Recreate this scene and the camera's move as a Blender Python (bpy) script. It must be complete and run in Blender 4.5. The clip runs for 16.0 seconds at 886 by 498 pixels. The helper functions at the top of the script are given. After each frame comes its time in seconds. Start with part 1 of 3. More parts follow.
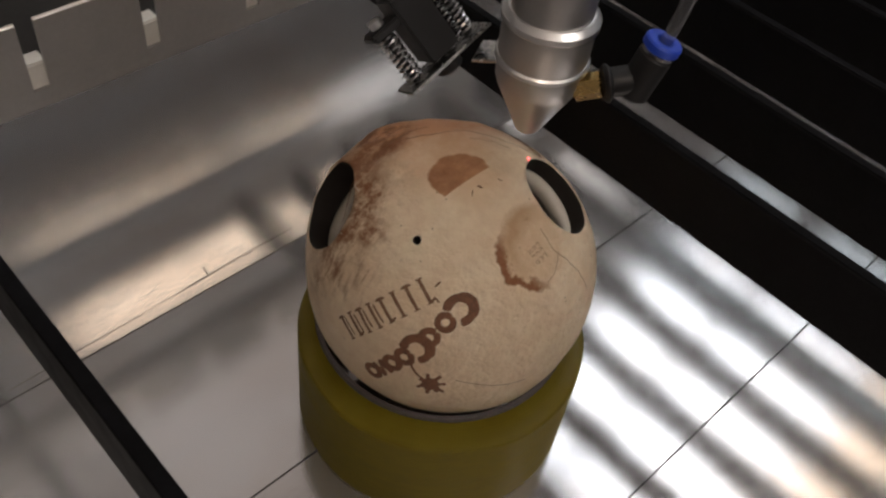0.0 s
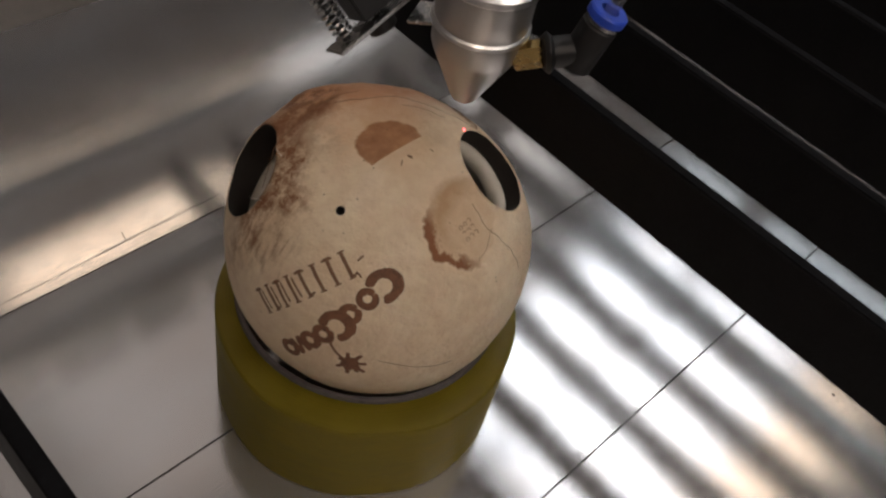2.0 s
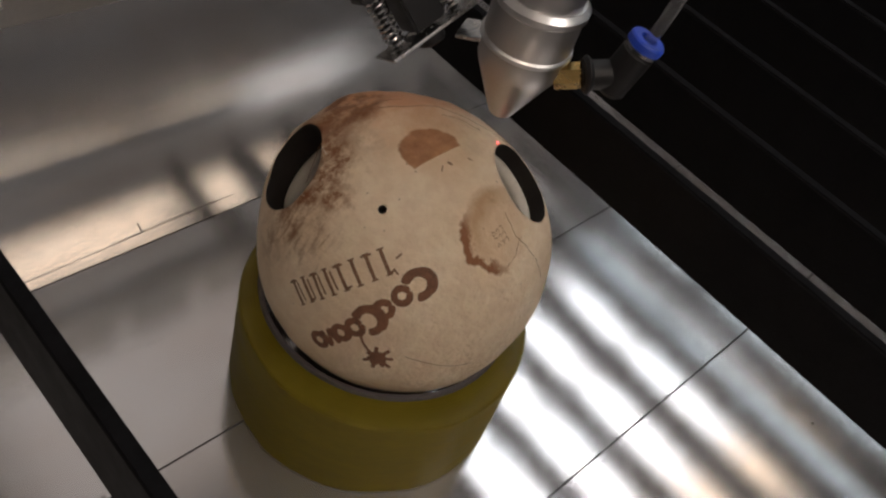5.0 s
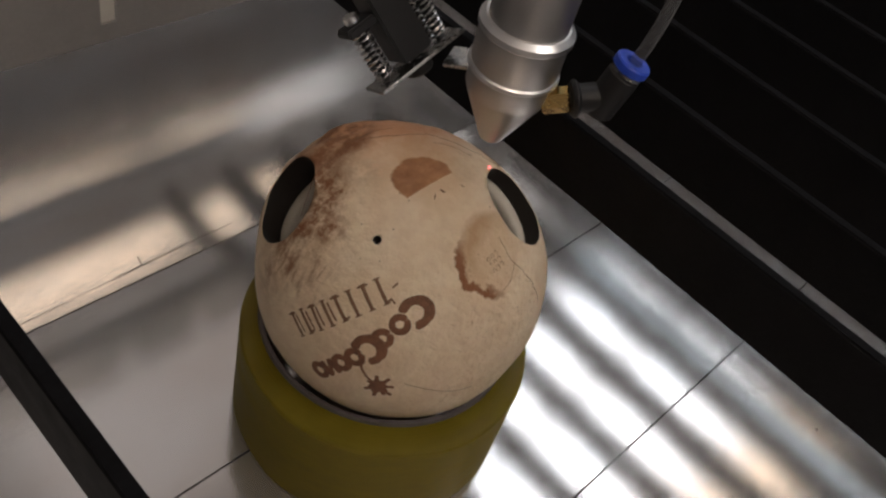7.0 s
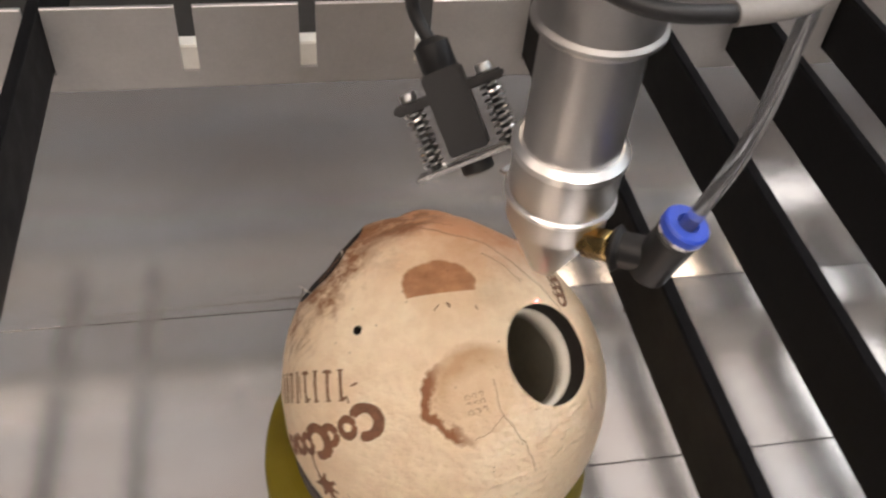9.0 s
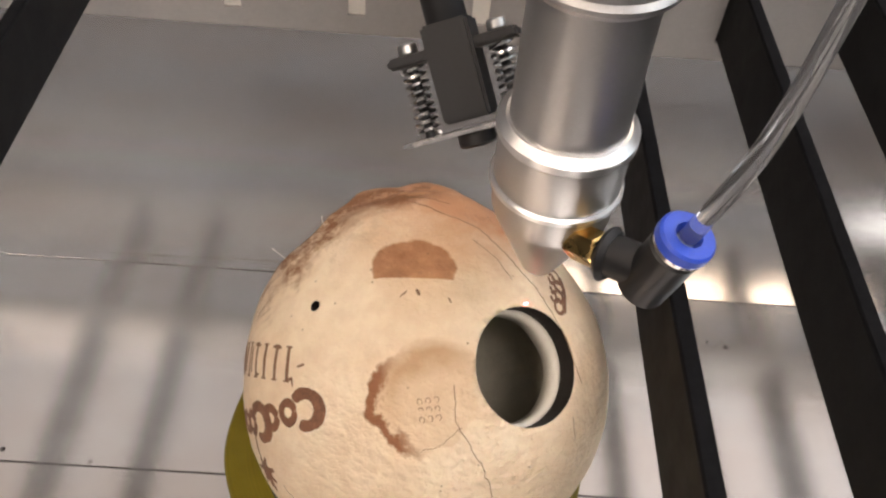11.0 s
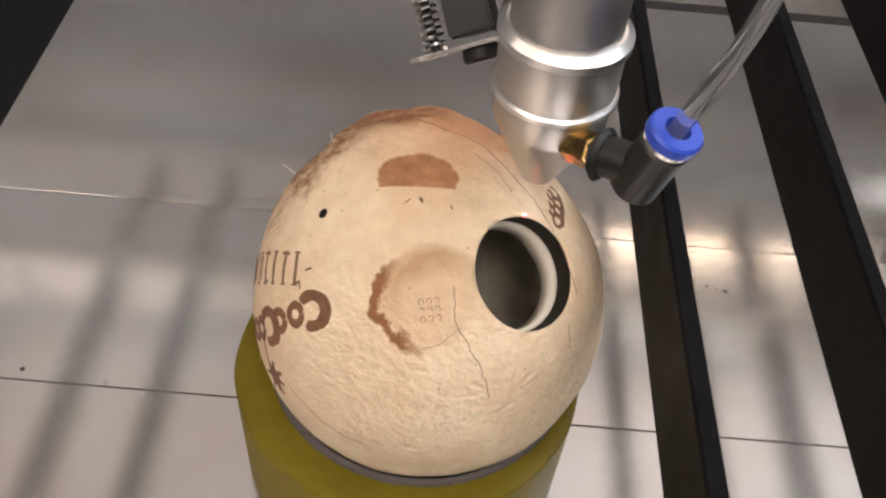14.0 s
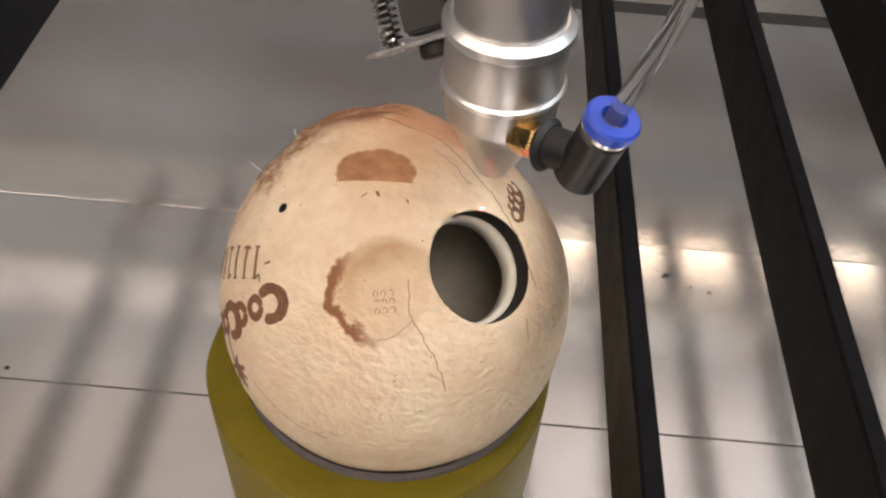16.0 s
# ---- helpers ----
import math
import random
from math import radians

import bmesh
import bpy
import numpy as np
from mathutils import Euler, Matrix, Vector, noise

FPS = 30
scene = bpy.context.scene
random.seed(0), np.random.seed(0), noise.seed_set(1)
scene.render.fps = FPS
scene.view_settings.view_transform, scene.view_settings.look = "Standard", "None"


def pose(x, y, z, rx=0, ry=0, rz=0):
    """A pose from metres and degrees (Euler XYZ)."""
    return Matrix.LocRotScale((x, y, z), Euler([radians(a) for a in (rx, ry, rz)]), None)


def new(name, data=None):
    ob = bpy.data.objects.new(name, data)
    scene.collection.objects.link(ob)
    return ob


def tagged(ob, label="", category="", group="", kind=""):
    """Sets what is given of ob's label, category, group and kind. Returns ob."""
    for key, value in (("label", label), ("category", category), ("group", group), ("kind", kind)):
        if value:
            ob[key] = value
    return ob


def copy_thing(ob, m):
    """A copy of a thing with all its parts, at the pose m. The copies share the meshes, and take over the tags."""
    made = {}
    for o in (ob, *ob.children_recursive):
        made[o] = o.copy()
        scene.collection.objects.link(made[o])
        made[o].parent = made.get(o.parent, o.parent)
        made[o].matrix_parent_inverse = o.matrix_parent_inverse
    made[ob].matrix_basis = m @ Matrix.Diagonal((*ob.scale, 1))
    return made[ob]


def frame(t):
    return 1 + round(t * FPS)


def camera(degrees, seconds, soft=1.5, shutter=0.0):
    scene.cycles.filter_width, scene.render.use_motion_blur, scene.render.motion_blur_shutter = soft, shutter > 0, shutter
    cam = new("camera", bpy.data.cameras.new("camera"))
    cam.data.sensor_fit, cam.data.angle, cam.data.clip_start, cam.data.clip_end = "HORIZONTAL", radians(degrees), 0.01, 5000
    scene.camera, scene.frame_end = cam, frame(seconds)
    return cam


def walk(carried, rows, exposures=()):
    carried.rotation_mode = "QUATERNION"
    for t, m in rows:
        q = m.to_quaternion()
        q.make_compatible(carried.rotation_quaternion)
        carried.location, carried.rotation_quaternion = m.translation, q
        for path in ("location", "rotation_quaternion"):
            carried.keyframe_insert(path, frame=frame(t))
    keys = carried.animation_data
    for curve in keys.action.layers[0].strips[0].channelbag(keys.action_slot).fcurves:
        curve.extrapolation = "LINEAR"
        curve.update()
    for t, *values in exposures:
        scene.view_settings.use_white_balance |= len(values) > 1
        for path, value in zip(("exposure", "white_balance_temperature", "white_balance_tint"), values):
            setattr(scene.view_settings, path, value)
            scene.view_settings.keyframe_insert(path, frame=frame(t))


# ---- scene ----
# ---------------------------------------------------------------- camera
LENS = 52.89
cam = camera(LENS, 16.0, soft=2.3, shutter=0.35)
PATH = [
    (0.0, pose(-0.1812, -0.1517, 0.3536, 41.56, -5.67, -42.94)),
    (0.5, pose(-0.1849, -0.1493, 0.3437, 41.58, -6.52, -41.98)),
    (1.0, pose(-0.1715, -0.1500, 0.3424, 40.69, -7.62, -42.23)),
    (1.5, pose(-0.1606, -0.1545, 0.3529, 39.71, -8.56, -41.08)),
    (2.0, pose(-0.1670, -0.1505, 0.3408, 40.18, -9.56, -43.36)),
    (2.5, pose(-0.1818, -0.1388, 0.3453, 40.97, -12.44, -44.27)),
    (3.0, pose(-0.1986, -0.1353, 0.3481, 41.46, -13.26, -41.79)),
    (3.5, pose(-0.1946, -0.1378, 0.3453, 41.55, -13.74, -42.05)),
    (6.0, pose(-0.1998, -0.1448, 0.3395, 42.48, -13.89, -43.07)),
    (6.5, pose(-0.1941, -0.1416, 0.3461, 42.89, -13.13, -43.84)),
    (7.0, pose(-0.1948, -0.1426, 0.3471, 42.78, -12.52, -44.00)),
    (7.5, pose(-0.1929, -0.1461, 0.3460, 42.55, -12.35, -44.04)),
    (8.0, pose(-0.1672, -0.1478, 0.3484, 41.92, -9.31, -38.56)),
    (8.5, pose(-0.0942, -0.1626, 0.3410, 42.41, -7.62, -22.56)),
    (9.0, pose(-0.0512, -0.1845, 0.3453, 44.05, -4.25, -9.69)),
    (9.5, pose(-0.0105, -0.1709, 0.3384, 44.26, -5.19, -5.87)),
    (10.0, pose(-0.0180, -0.1615, 0.3276, 42.77, -5.22, 0.13)),
    (10.2, pose(-0.0102, -0.1579, 0.3227, 42.34, -4.00, 0.96)),
    (12.5, pose(-0.0029, -0.1813, 0.3197, 42.08, -4.17, 3.55)),
    (13.0, pose(-0.0043, -0.1840, 0.3157, 42.00, -4.45, 3.27)),
    (13.5, pose(-0.0014, -0.1858, 0.3143, 41.53, -3.99, 2.88)),
    (14.0, pose(-0.0005, -0.1862, 0.3145, 41.38, -3.77, 3.14)),
    (14.5, pose(0.0050, -0.1853, 0.3140, 41.51, -3.01, 3.97)),
    (15.0, pose(0.0195, -0.1840, 0.3117, 41.76, -2.56, 4.51)),
    (15.5, pose(0.0220, -0.1857, 0.3115, 42.00, -2.37, 4.64)),
    (16.0, pose(0.0188, -0.1908, 0.3131, 42.26, -2.58, 4.08)),
]
walk(cam, PATH, exposures=[(0.0, -0.36), (7.7, -0.36), (8.6, 0.66), (9.2, 0.90), (10.2, 1.02), (16.0, 0.98)])

# ---------------------------------------------------------------- world
world = bpy.data.worlds.new("hall")
scene.world = world
world.use_nodes = True
world.node_tree.nodes["Background"].inputs[0].default_value = (0.55, 0.56, 0.6, 1)
world.node_tree.nodes["Background"].inputs[1].default_value = 0.02

COCO = Vector((0.0002, -0.0017, 0.0806))   # centre of the nut
R = 0.0577                           # its radius
PITCH = 0.0505
SLAT_X = 0.0616                      # first slat beside the nut
SLAT_W, SLAT_B, SLAT_T = 0.0050, 0.1133, 0.1442
COMB_Y = 0.1514
HEAD = Vector((0.0272, -0.0037, 0.1428))  # nozzle tip


# ---------------------------------------------------------------- materials
def material(name):
    m = bpy.data.materials.new(name)
    m.use_nodes = True
    return m, m.node_tree.nodes, m.node_tree.links, m.node_tree.nodes["Principled BSDF"]


def noise_node(nodes, links, vec, scale, detail=4.0, rough=0.55, stretch=None):
    n = nodes.new("ShaderNodeTexNoise")
    n.inputs["Scale"].default_value = scale
    n.inputs["Detail"].default_value = detail
    n.inputs["Roughness"].default_value = rough
    if stretch:
        mp = nodes.new("ShaderNodeMapping")
        mp.inputs["Scale"].default_value = stretch
        links.new(vec, mp.inputs["Vector"])
        links.new(mp.outputs["Vector"], n.inputs["Vector"])
    else:
        links.new(vec, n.inputs["Vector"])
    return n.outputs["Fac"]


def ramp_node(nodes, links, fac, stops):
    r = nodes.new("ShaderNodeValToRGB")
    while len(r.color_ramp.elements) < len(stops):
        r.color_ramp.elements.new(0.5)
    for e, (p, c) in zip(r.color_ramp.elements, stops):
        e.position = p
        e.color = (c, c, c, 1) if not isinstance(c, tuple) else (*c, 1)
    links.new(fac, r.inputs["Fac"])
    return r.outputs["Color"]


def math_node(nodes, links, op, a, b=None, clamp=False):
    n = nodes.new("ShaderNodeMath")
    n.operation = op
    n.use_clamp = clamp
    for i, v in enumerate((a, b)):
        if v is None:
            continue
        if isinstance(v, (int, float)):
            n.inputs[i].default_value = v
        else:
            links.new(v, n.inputs[i])
    return n.outputs[0]


def mix_node(nodes, links, fac, a, b):
    n = nodes.new("ShaderNodeMix")
    n.data_type = "RGBA"
    for sock, v in ((n.inputs[0], fac), (n.inputs[6], a), (n.inputs[7], b)):
        if isinstance(v, tuple):
            sock.default_value = (*v, 1)
        elif isinstance(v, (int, float)):
            sock.default_value = v
        else:
            links.new(v, sock)
    return n.outputs[2]


def bump_node(nodes, links, height, strength, distance, bsdf):
    n = nodes.new("ShaderNodeBump")
    n.inputs["Strength"].default_value = strength
    n.inputs["Distance"].default_value = distance
    links.new(height, n.inputs["Height"])
    links.new(n.outputs["Normal"], bsdf.inputs["Normal"])


def coords(nodes, kind="Object"):
    return nodes.new("ShaderNodeTexCoord").outputs[kind]


def worn(name, colour, rough, metal=0.0, scale=60.0, vary=0.15, bump=0.1, stretch=None, dist=0.0004, spec=0.5):
    """A surface with two scales of variation in colour, gloss and relief."""
    m, nd, lk, b = material(name)
    v = coords(nd)
    fine = noise_node(nd, lk, v, scale * 6, 3, 0.6, stretch)
    wide = noise_node(nd, lk, v, scale, 5, 0.6, stretch)
    both = math_node(nd, lk, "ADD", math_node(nd, lk, "MULTIPLY", fine, 0.4), math_node(nd, lk, "MULTIPLY", wide, 0.6))
    lo = tuple(c * (1 - vary) for c in colour)
    hi = tuple(min(1, c * (1 + vary)) for c in colour)
    lk.new(ramp_node(nd, lk, both, [(0.3, lo), (0.7, hi)]), b.inputs["Base Color"])
    lk.new(ramp_node(nd, lk, wide, [(0.25, max(0.02, rough - 0.08)), (0.75, min(1, rough + 0.08))]), b.inputs["Roughness"])
    b.inputs["Metallic"].default_value = metal
    b.inputs["Specular IOR Level"].default_value = spec
    if bump:
        bump_node(nd, lk, both, bump, dist, b)
    return m


def plank_material():
    """Mill-finish aluminium: brushed along the plank, with faint smears and scratches."""
    m, nd, lk, b = material("mill_aluminium")
    v = nd.new("ShaderNodeNewGeometry").outputs["Position"]
    brushed = noise_node(nd, lk, v, 60, 4, 0.65, (0.35, 22, 1))
    smear = noise_node(nd, lk, v, 9, 4, 0.55, (1, 1.6, 1))
    fine = noise_node(nd, lk, v, 900, 2, 0.5, (0.05, 1, 1))
    info = nd.new("ShaderNodeObjectInfo")
    tint = ramp_node(nd, lk, smear, [(0.3, (0.61, 0.565, 0.54)), (0.7, (0.70, 0.71, 0.725))])
    each = ramp_node(nd, lk, info.outputs["Random"], [(0.0, 0.93), (1.0, 1.0)])
    mul = nd.new("ShaderNodeMix")
    mul.data_type = "RGBA"
    mul.blend_type = "MULTIPLY"
    mul.inputs[0].default_value = 1
    lk.new(tint, mul.inputs[6])
    lk.new(each, mul.inputs[7])
    # small dark spatters
    spots = nd.new("ShaderNodeTexVoronoi")
    spots.inputs["Scale"].default_value = 14
    lk.new(v, spots.inputs["Vector"])
    spot = ramp_node(nd, lk, spots.outputs["Distance"], [(0.018, 1.0), (0.03, 0.0)])
    lk.new(mix_node(nd, lk, spot, mul.outputs[2], (0.16, 0.15, 0.14)), b.inputs["Base Color"])
    b.inputs["Metallic"].default_value = 0.74
    rr = math_node(nd, lk, "ADD", math_node(nd, lk, "MULTIPLY", smear, 0.08), math_node(nd, lk, "MULTIPLY", brushed, 0.07))
    lk.new(math_node(nd, lk, "ADD", rr, 0.035), b.inputs["Roughness"])
    h = math_node(nd, lk, "ADD", math_node(nd, lk, "MULTIPLY", brushed, 0.7), math_node(nd, lk, "MULTIPLY", fine, 0.3))
    bump_node(nd, lk, h, 0.10, 0.0004, b)
    return m


def husk_material():
    """Peeled white husk: fibrous skin, brown cut stains and a flat browned patch on top."""
    m, nd, lk, b = material("peeled_husk")
    v = coords(nd)
    geo = nd.new("ShaderNodeVectorMath")
    geo.operation = "NORMALIZE"
    lk.new(v, geo.inputs[0])
    unit = geo.outputs[0]
    wide = noise_node(nd, lk, unit, 3.0, 5, 0.6)
    mid = noise_node(nd, lk, unit, 11, 5, 0.62)
    fine = noise_node(nd, lk, unit, 60, 4, 0.6)
    wob = noise_node(nd, lk, unit, 5.5, 4, 0.6)

    def near(axis, inner, outer, wobble=0.05, src=None):
        """1 inside a cap round the axis, fading to 0, with an uneven rim (angles in degrees)."""
        d = nd.new("ShaderNodeVectorMath")
        d.operation = "DOT_PRODUCT"
        lk.new(unit, d.inputs[0])
        d.inputs[1].default_value = Vector(axis).normalized()
        a = math_node(nd, lk, "ARCCOSINE", d.outputs["Value"])
        a = math_node(nd, lk, "ADD", a, math_node(nd, lk, "MULTIPLY", math_node(nd, lk, "SUBTRACT", src or wob, 0.5), wobble))
        mr = nd.new("ShaderNodeMapRange")
        mr.inputs["From Min"].default_value = radians(outer)
        mr.inputs["From Max"].default_value = radians(inner)
        lk.new(a, mr.inputs["Value"])
        return mr.outputs["Result"]

    def times(*a):
        out = a[0]
        for x in a[1:]:
            out = math_node(nd, lk, "MULTIPLY", out, x)
        return out

    col = ramp_node(nd, lk, wide, [(0.25, (0.68, 0.515, 0.35)), (0.5, (0.77, 0.62, 0.44)), (0.75, (0.84, 0.715, 0.53))])
    mottled = ramp_node(nd, lk, mid, [(0.35, 0.35), (0.6, 0.0)])
    col = mix_node(nd, lk, times(mottled, 0.6), col, (0.55, 0.37, 0.24))
    # tan bloom over the crown
    crown = near((0.16, 0.55, 0.82), 14, 40, 0.5)
    col = mix_node(nd, lk, times(crown, 0.85), col, (0.50, 0.22, 0.10))
    # brown fibres beside the far opening
    streak = noise_node(nd, lk, unit, 13, 6, 0.75, (1, 1, 0.35))
    fibre = times(near((-0.62, 0.40, 0.68), 13, 23, 0.55), ramp_node(nd, lk, streak, [(0.39, 0.12), (0.56, 1.0)]))
    fibre2 = times(near((-0.28, 0.58, 0.77), 13, 21, 0.5), ramp_node(nd, lk, mid, [(0.38, 0.15), (0.55, 1.0)]))
    fibre3 = times(near((-0.92, 0.32, 0.25), 2, 12, 0.4), ramp_node(nd, lk, mid, [(0.42, 0.0), (0.6, 0.8)]))
    runs = times(near((-0.86, 0.1, 0.5), 6, 20, 0.3), ramp_node(nd, lk, noise_node(nd, lk, unit, 10, 4, 0.6, (1, 3, 0.4)), [(0.5, 0.0), (0.66, 0.55)]))
    fibre4 = times(near((-0.40, 0.25, 0.88), 3, 13, 0.4), ramp_node(nd, lk, mid, [(0.45, 0.0), (0.62, 0.6)]))
    fibre5 = times(near((-0.88, 0.20, 0.44), 3, 13, 0.4), ramp_node(nd, lk, streak, [(0.42, 0.0), (0.6, 0.7)]))
    for f in (fibre, fibre2, fibre3, fibre4, fibre5, runs):
        col = mix_node(nd, lk, f, col, (0.23, 0.100, 0.045))
    # flat browned patch with a straight lower edge
    sep = nd.new("ShaderNodeSeparateXYZ")
    lk.new(unit, sep.inputs[0])
    edge = math_node(nd, lk, "GREATER_THAN", sep.outputs["Y"], -0.100)
    right = math_node(nd, lk, "LESS_THAN", math_node(nd, lk, "SUBTRACT", sep.outputs["X"], times(sep.outputs["Y"], -0.25)), 0.125)
    patch = times(near((-0.105, -0.055, 0.99), 11.0, 11.8, 0.10), edge, right)
    col = mix_node(nd, lk, times(near((-0.05, 0.02, 1.0), 11, 22, 0.2), 0.3), col, (0.62, 0.40, 0.22))
    tone = ramp_node(nd, lk, wob, [(0.35, (0.27, 0.105, 0.042)), (0.62, (0.46, 0.225, 0.105))])
    col = mix_node(nd, lk, times(patch, 0.92), col, tone)
    # stained rim of the healed scar at the front
    scar = near((-0.04, -0.64, 0.768), 13.2, 14.2, 0.16)
    scar_in = near((0.000, -0.628, 0.778), 11.4, 13.2, 0.24, mid)
    ring = math_node(nd, lk, "SUBTRACT", scar, scar_in, True)
    left = nd.new("ShaderNodeMapRange")
    left.inputs["From Min"].default_value = 0.07
    left.inputs["From Max"].default_value = 0.19
    low_left = nd.new("ShaderNodeVectorMath")
    low_left.operation = "DOT_PRODUCT"
    lk.new(unit, low_left.inputs[0])
    low_left.inputs[1].default_value = (-0.95, -0.25, -0.20)
    lk.new(low_left.outputs["Value"], left.inputs["Value"])
    col = mix_node(nd, lk, times(scar, 0.25), col, (0.50, 0.30, 0.15))
    col = mix_node(nd, lk, math_node(nd, lk, "MULTIPLY", times(ring, left.outputs["Result"]), 1.1, True), col, (0.26, 0.108, 0.046))
    arc_soft = math_node(nd, lk, "SUBTRACT", near((0.02, -0.60, 0.80), 10.5, 14.5, 0.1), near((0.05, -0.66, 0.75), 9, 14, 0.2), True)
    col = mix_node(nd, lk, times(arc_soft, 0.75), col, (0.42, 0.25, 0.12))
    # shallow hollow beside the near opening, its shade painted into the colour
    col = mix_node(nd, lk, times(near((0.17, -0.12, 0.97), 3, 8, 0.1), 0.3), col, (0.45, 0.34, 0.22))
    # tiny specks
    vor = nd.new("ShaderNodeTexVoronoi")
    vor.inputs["Scale"].default_value = 9
    lk.new(unit, vor.inputs["Vector"])
    col = mix_node(nd, lk, ramp_node(nd, lk, vor.outputs["Distance"], [(0.03, 0.75), (0.06, 0.0)]), col, (0.16, 0.10, 0.05))
    lk.new(col, b.inputs["Base Color"])
    lk.new(ramp_node(nd, lk, mid, [(0.3, 0.62), (0.7, 0.48)]), b.inputs["Roughness"])
    b.inputs["Specular IOR Level"].default_value = 0.35
    b.inputs["Subsurface Weight"].default_value = 0.08
    b.inputs["Subsurface Radius"].default_value = (0.004, 0.002, 0.001)
    b.inputs["Subsurface Scale"].default_value = 0.5
    dents = noise_node(nd, lk, unit, 20, 3, 0.5, (1, 1, 1.4))
    front = math_node(nd, lk, "ADD", math_node(nd, lk, "MULTIPLY", near((0.25, -0.95, 0.0), 25, 75, 0.4), 0.75), 0.25)
    h = math_node(nd, lk, "ADD", times(dents, front, 0.8), math_node(nd, lk, "MULTIPLY", fine, 0.10))
    bump_node(nd, lk, h, 0.9, 0.0033, b)
    return m


def tape_material():
    """Wound yellow adhesive tape: thin rings on the ends, a glossy skin round the side."""
    m, nd, lk, b = material("yellow_tape")
    v = coords(nd)
    sep = nd.new("ShaderNodeSeparateXYZ")
    lk.new(v, sep.inputs[0])
    r2 = math_node(nd, lk, "ADD", math_node(nd, lk, "MULTIPLY", sep.outputs["X"], sep.outputs["X"]), math_node(nd, lk, "MULTIPLY", sep.outputs["Y"], sep.outputs["Y"]))
    rad = math_node(nd, lk, "SQRT", r2)
    cmb = nd.new("ShaderNodeCombineXYZ")
    lk.new(math_node(nd, lk, "MULTIPLY", rad, 1400.0), cmb.inputs[0])
    wind = noise_node(nd, lk, cmb.outputs[0], 1.0, 3, 0.6)
    blot = noise_node(nd, lk, v, 38, 4, 0.55)
    col = ramp_node(nd, lk, wind, [(0.3, (0.108, 0.082, 0.004)), (0.7, (0.162, 0.127, 0.008))])
    col = mix_node(nd, lk, ramp_node(nd, lk, blot, [(0.4, 0.0), (0.75, 0.35)]), col, (0.24, 0.195, 0.02))
    lk.new(col, b.inputs["Base Color"])
    b.inputs["Roughness"].default_value = 0.42
    b.inputs["Subsurface Weight"].default_value = 0.2
    b.inputs["Specular IOR Level"].default_value = 0.28
    b.inputs["Subsurface Radius"].default_value = (0.01, 0.007, 0.002)
    b.inputs["Subsurface Scale"].default_value = 0.6
    bump_node(nd, lk, wind, 0.12, 0.0003, b)
    return m


def glass_tube_material():
    m, nd, lk, b = material("clear_hose")
    v = coords(nd)
    n = noise_node(nd, lk, v, 200, 3)
    lk.new(ramp_node(nd, lk, n, [(0.3, (0.70, 0.72, 0.75)), (0.7, (0.82, 0.83, 0.85))]), b.inputs["Base Color"])
    b.inputs["Transmission Weight"].default_value = 0.93
    b.inputs["Roughness"].default_value = 0.06
    b.inputs["IOR"].default_value = 1.38
    return m


def glow_material(name, colour, strength):
    m, nd, lk, b = material(name)
    b.inputs["Base Color"].default_value = (0.8, 0.8, 0.8, 1)
    b.inputs["Emission Color"].default_value = (*colour, 1)
    b.inputs["Emission Strength"].default_value = strength
    return m


PLANK = plank_material()
HUSK = husk_material()
TAPE = tape_material()
# side of the roll: paler base stands in for light coming through the tape
TAPE_SKIN = worn("tape_skin", (0.190, 0.149, 0.019), 0.5, scale=30, vary=0.15, bump=0.06, stretch=(1, 1, 6), spec=0.10)
TAPE_SKIN.node_tree.nodes["Principled BSDF"].inputs["Subsurface Weight"].default_value = 0.25
TAPE_SKIN.node_tree.nodes["Principled BSDF"].inputs["Subsurface Radius"].default_value = (0.012, 0.009, 0.003)
TAPE_SKIN.node_tree.nodes["Principled BSDF"].inputs["Subsurface Scale"].default_value = 0.6
HOSE = glass_tube_material()
PENCIL = worn("pencil_grey", (0.16, 0.14, 0.12), 0.7, scale=300, vary=0.5)
JOINT = worn("joint_dirt", (0.03, 0.028, 0.026), 0.8, scale=120)
BLACK_STEEL = worn("black_coated_steel", (0.0095, 0.0095, 0.0105), 0.5, scale=90, vary=0.3, bump=0.06, spec=0.10)
# slat tops darkened and dulled in the colour, against the light they catch
DULL_EDGE = worn("dull_black_edge", (0.008, 0.008, 0.009), 0.75, scale=70, vary=0.5, bump=0.08, spec=0.04)
COMB_STEEL = worn("grey_coated_sheet", (0.40, 0.39, 0.38), 0.42, 0.35, scale=80, vary=0.08, bump=0.05)
REAR_STEEL = worn("dull_grey_sheet", (0.30, 0.295, 0.29), 0.6, scale=30, vary=0.12, bump=0.05)
WHITE_PAD = worn("white_plastic", (0.80, 0.78, 0.72), 0.5, scale=200, vary=0.05)
CHAR = worn("charred_shell", (0.010, 0.007, 0.005), 0.7, scale=150, vary=0.4, bump=0.4)
FLESH = worn("white_flesh", (0.62, 0.58, 0.50), 0.38, scale=60, vary=0.1, bump=0.25, dist=0.001)
# same flesh, with the shade inside the nut put into its colour
FLESH_SHADED = worn("flesh_shaded", (0.44, 0.41, 0.33), 0.55, scale=50, vary=0.15, bump=0.2, dist=0.001)
MARK = worn("engraved_brown", (0.185, 0.084, 0.044), 0.7, scale=200, vary=0.5, bump=0.3)
MARK_FAINT = worn("engraved_dark_line", (0.20, 0.105, 0.058), 0.7, scale=240, vary=0.4, bump=0.2)
